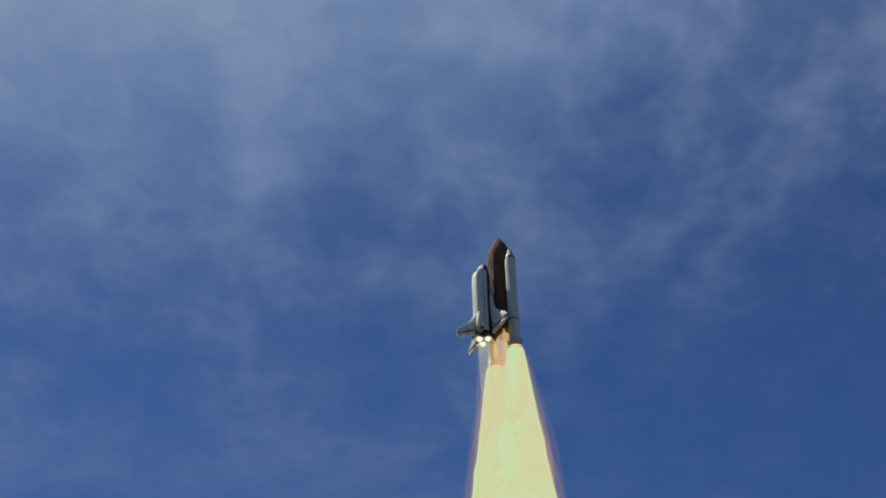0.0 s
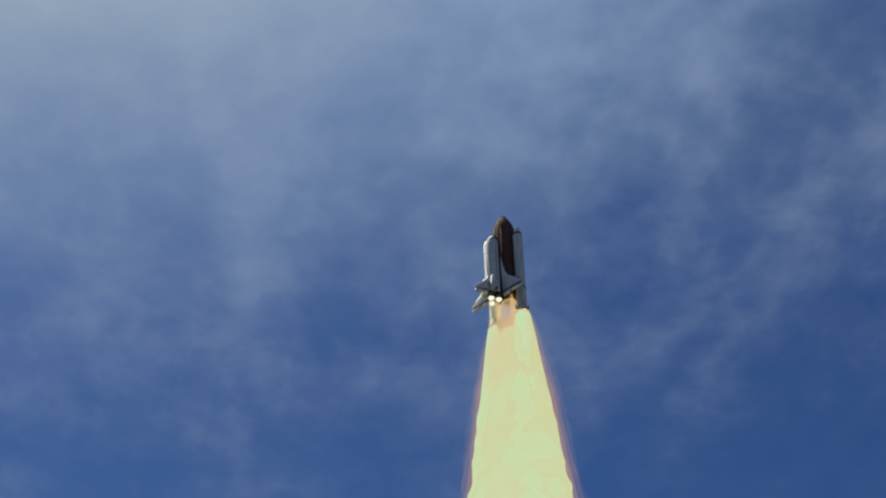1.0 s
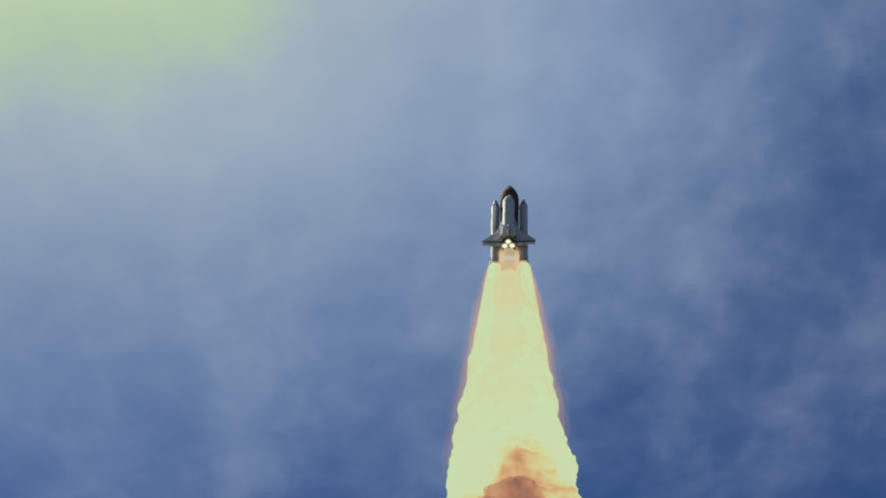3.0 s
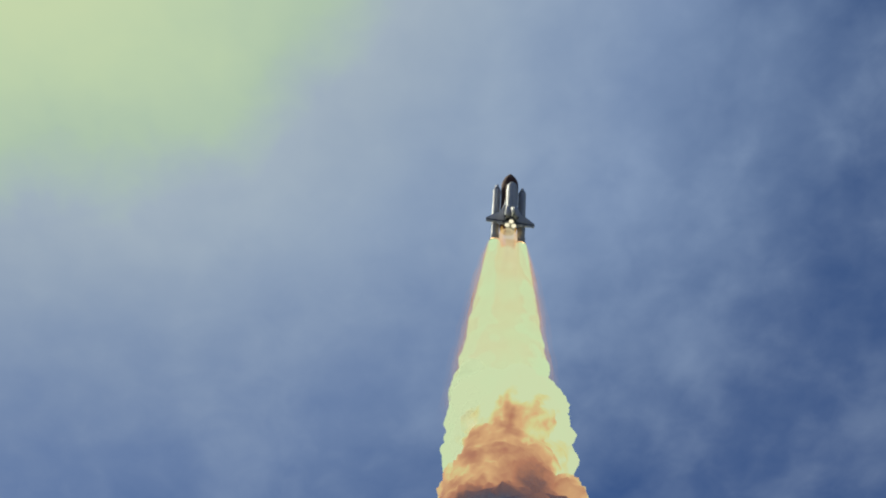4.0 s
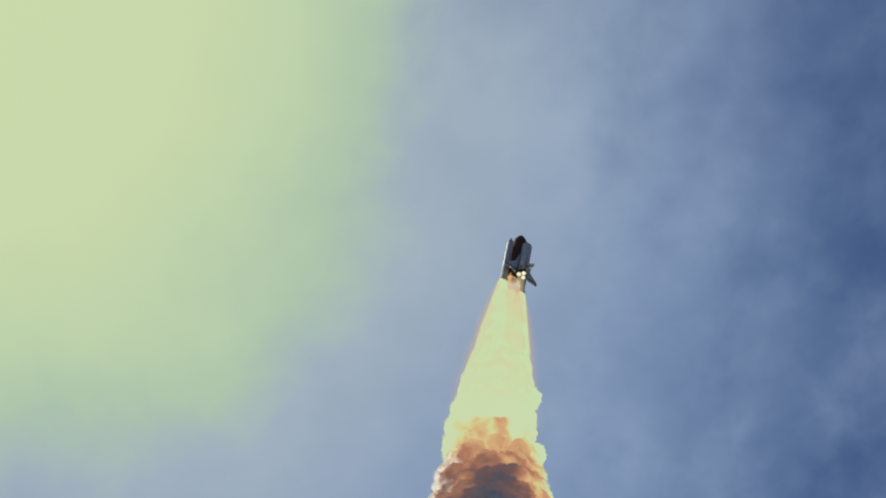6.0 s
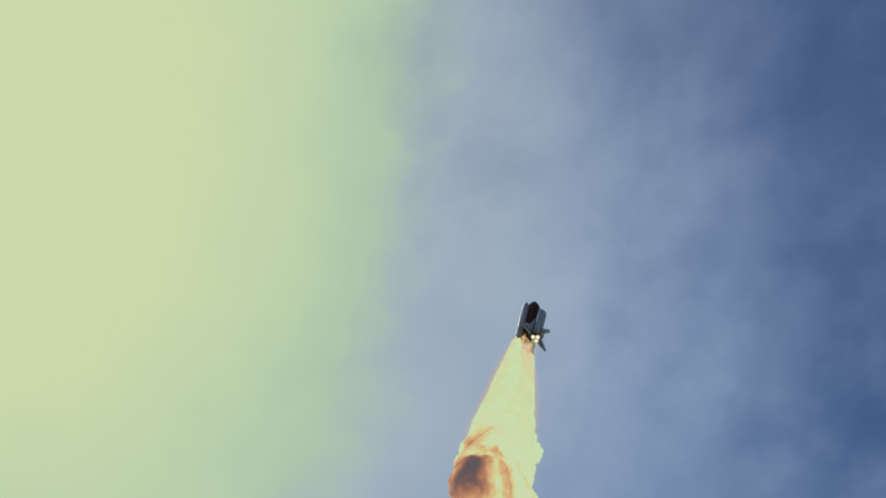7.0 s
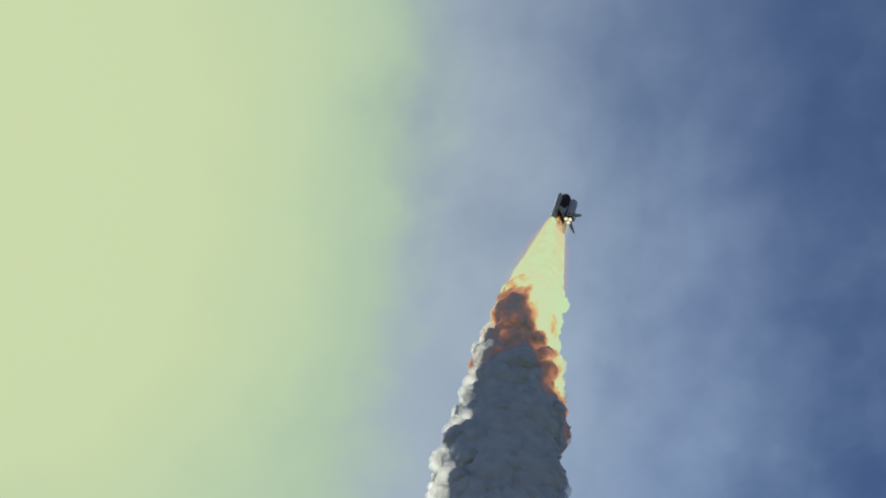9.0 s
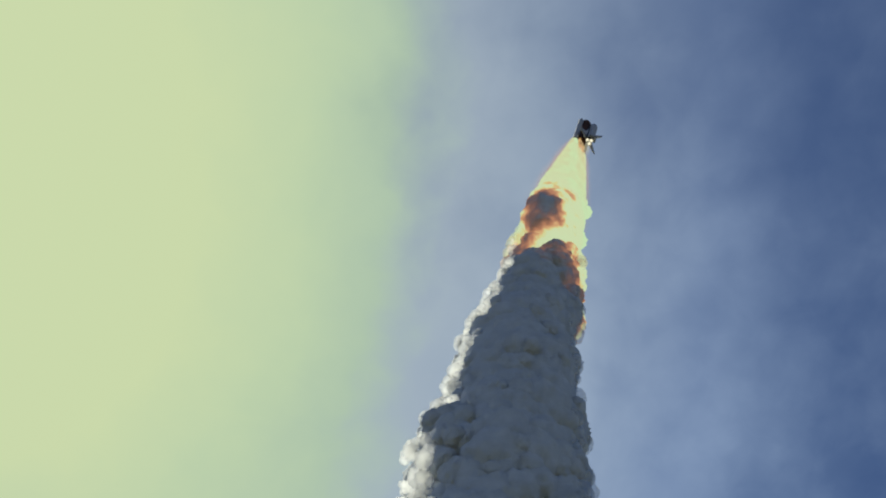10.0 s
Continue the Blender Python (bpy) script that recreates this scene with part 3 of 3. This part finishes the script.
def puff_mesh(seed, material, relief=0.85, fineness=4):
    """A billow of radius about one, swollen into rounded lobes that carry smaller ones."""
    bm = bmesh.new()
    bmesh.ops.create_icosphere(bm, subdivisions=fineness, radius=1.0)
    off = Vector((seed * 7.3, seed * 3.1, seed * 5.7))
    for v in bm.verts:
        p = v.co.normalized()
        q = p * 2.2 + off
        b1 = max(0.0, 0.7 - noise.voronoi(q)[0][0])
        b2 = max(0.0, 0.6 - noise.voronoi(q * 2.2 + off)[0][0])
        b3 = max(0.0, 0.5 - noise.voronoi(q * 3.8)[0][0])
        v.co = p * (0.80 + relief * (0.22 * b1 + 0.19 * b2 + 0.15 * b3 + 0.05 * noise.fractal(q * 2, 0.8, 2, 3)))
    me = bpy.data.meshes.new("smoke_puff")
    for f in bm.faces:
        f.smooth = True
    bm.to_mesh(me)
    bm.free()
    me.materials.append(material)
    return me


# kind, how many, released from and to (seconds), smallest and largest radius, how far out, way behind the nozzles where it is left
PUFFS = [("smoke_puff", 70, -0.5, 2.2, 12.0, 18.0, 0.88, 0.98, 118, 145),
         ("smoke_puff", 860, 2.2, 9.6, 11.0, 16.0, 0.93, 0.97, 118, 145),
         ("smoke_billow", 300, 1.0, 8.6, 20.0, 27.0, 0.94, 0.98, 205, 245),
         ("smoke_puff", 300, 2.4, 9.6, 6.0, 10.0, 0.92, 0.97, 115, 145),
         ("lee_wisp", 110, 2.6, 9.2, 4.0, 8.0, 0.93, 1.01, 150, 190),
         ("rim_light_puff", 860, 2.2, 9.7, 2.8, 6.5, 0.93, 1.02, 104, 135)]
# whiter thin smoke, added sunward only to brighten the rim; wisps in the lee
SIDE_OF = {"rim_light_puff": (radians(130), radians(222)), "lee_wisp": (radians(-40), radians(30))}
TRAIL = []


def build_trail():
    trail = tagged(new("smoke_trail"), "thick dark grey billowing smoke trail with sunlit edge", "smoke")
    rnd = random.Random(5)
    shapes = {"smoke_puff": [puff_mesh(k + 1, MAT_SMOKE) for k in range(8)],
              "smoke_billow": [puff_mesh(k + 31, MAT_SMOKE) for k in range(6)],
              "rim_light_puff": [puff_mesh(k + 51, MAT_THIN, 1.0, 3) for k in range(5)],
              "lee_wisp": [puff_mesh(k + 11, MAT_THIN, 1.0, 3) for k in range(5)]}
    for kind, many, first, last, small, large, near, far, left, right in PUFFS:
        for i in range(many):
            core = kind == "smoke_puff" and large > 11 and i % 4 == 0
            late = first + (last - first) * (i + rnd.random()) / many
            size = rnd.uniform(small, large) * (1.15 if core else 1.0)
            ob = new(kind, shapes[kind][i % len(shapes[kind])])
            ob.parent = trail
            ob.scale = (size, size, size)
            ang = i * 2.39996 + rnd.uniform(-0.4, 0.4)
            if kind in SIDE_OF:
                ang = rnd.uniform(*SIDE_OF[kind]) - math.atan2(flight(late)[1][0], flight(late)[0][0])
            TRAIL.append((ob, late, ang, core, size, rnd.uniform(left, right), rnd.uniform(near, far),
                          [rnd.uniform(0, 360) for _ in range(3)], rnd.uniform(-1, 1)))
    return trail


smoke_trail = build_trail()

# tongues of fire that lick out of the flame's lee side
for tx, ty, tz, size in ((-14.5, 12.0, -100.0, 4.6), (-12.0, 15.0, -109.0, 4.0)):
    tongue = new("fire_tongue", puff_mesh(51 + size, MAT_SMOKE, 1.6))
    tongue.parent = exhaust
    tongue.location, tongue.scale = (tx, ty, tz), (size, size, size * 1.5)
    tagged(tongue, "tongue of fire leaving the flame")


def column_radius(d):
    """Half-width of the smoke column, d metres behind the stack."""
    return float(np.interp(d, [0, 60, 100, 130, 170, 215, 260, 300, 345, 390, 520, 800], [10, 17.0, 21.5, 24.0, 28.0, 32.5, 36.5, 40.0, 46.5, 54.0, 64.0, 74.0]))


def puff_rows(late, ang, core, size, back, spread, turn, spin):
    """Carried in the flame until its place is reached, then left behind, slowly swelling outward."""
    base = flight(late)
    base.translation.x -= float(np.interp(late, [1.8, 2.4, 2.9, 3.5, 5.0, 7.0, 8.0, 8.8], [-6.5, -5.0, 1.0, 5.0, 8.0, 7.5, 3.5, 0.0]))   # thrown aside by the tilted exhaust
    side = base.to_3x3()
    out = side @ Vector((math.cos(ang), math.sin(ang), 0))
    spread *= 1 + 0.06 * math.sin(late * 5.3 + ang) + 0.05 * math.sin(late * 11.0 - 2 * ang)
    rows = []
    for k in range(41):
        t = k * 0.25
        here = plume(t)
        gone = (here.translation - base.translation).dot(side @ Vector((0, 0, 1)))
        if gone < back:
            if k % 2:
                continue
            if back > 160:   # far behind, on the way the stack came
                p = flight(t - back / (here.translation - plume(t - 0.5).translation).length * 0.5).translation
            else:
                r = max(0.0, lobe_radius(back) - size * 1.0) * (0.0 if core else 1.0)
                p = here @ Vector((math.cos(ang) * (r + BOOSTER_X * 0.6), math.sin(ang) * r, -back))
            a = 0.0
        else:
            a = max(0.0, t - late)
            r = max(0.0, column_radius(gone) * spread - size * (0.9 if size > 11 else 0.65)) * (0.4 if core else 1.0)
            p = base.translation + out * r
            if k % 2 and a > 2.5:
                continue
        rows.append((t, pose(*p, turn[0] + spin * 9 * a, turn[1], turn[2] + spin * 6 * a)))
    return rows


# ================= movement =================


def motions():
    rows = [(k * 0.25, flight(k * 0.25)) for k in range(41)]
    plume_rows = [(t, plume(t)) for t, _ in rows]
    walk(shuttle, rows)
    walk(exhaust, plume_rows)
    for ob, late, ang, core, size, back, spread, turn, spin in TRAIL:
        walk(ob, puff_rows(late, ang, core, size, back, spread, turn, spin))


motions()
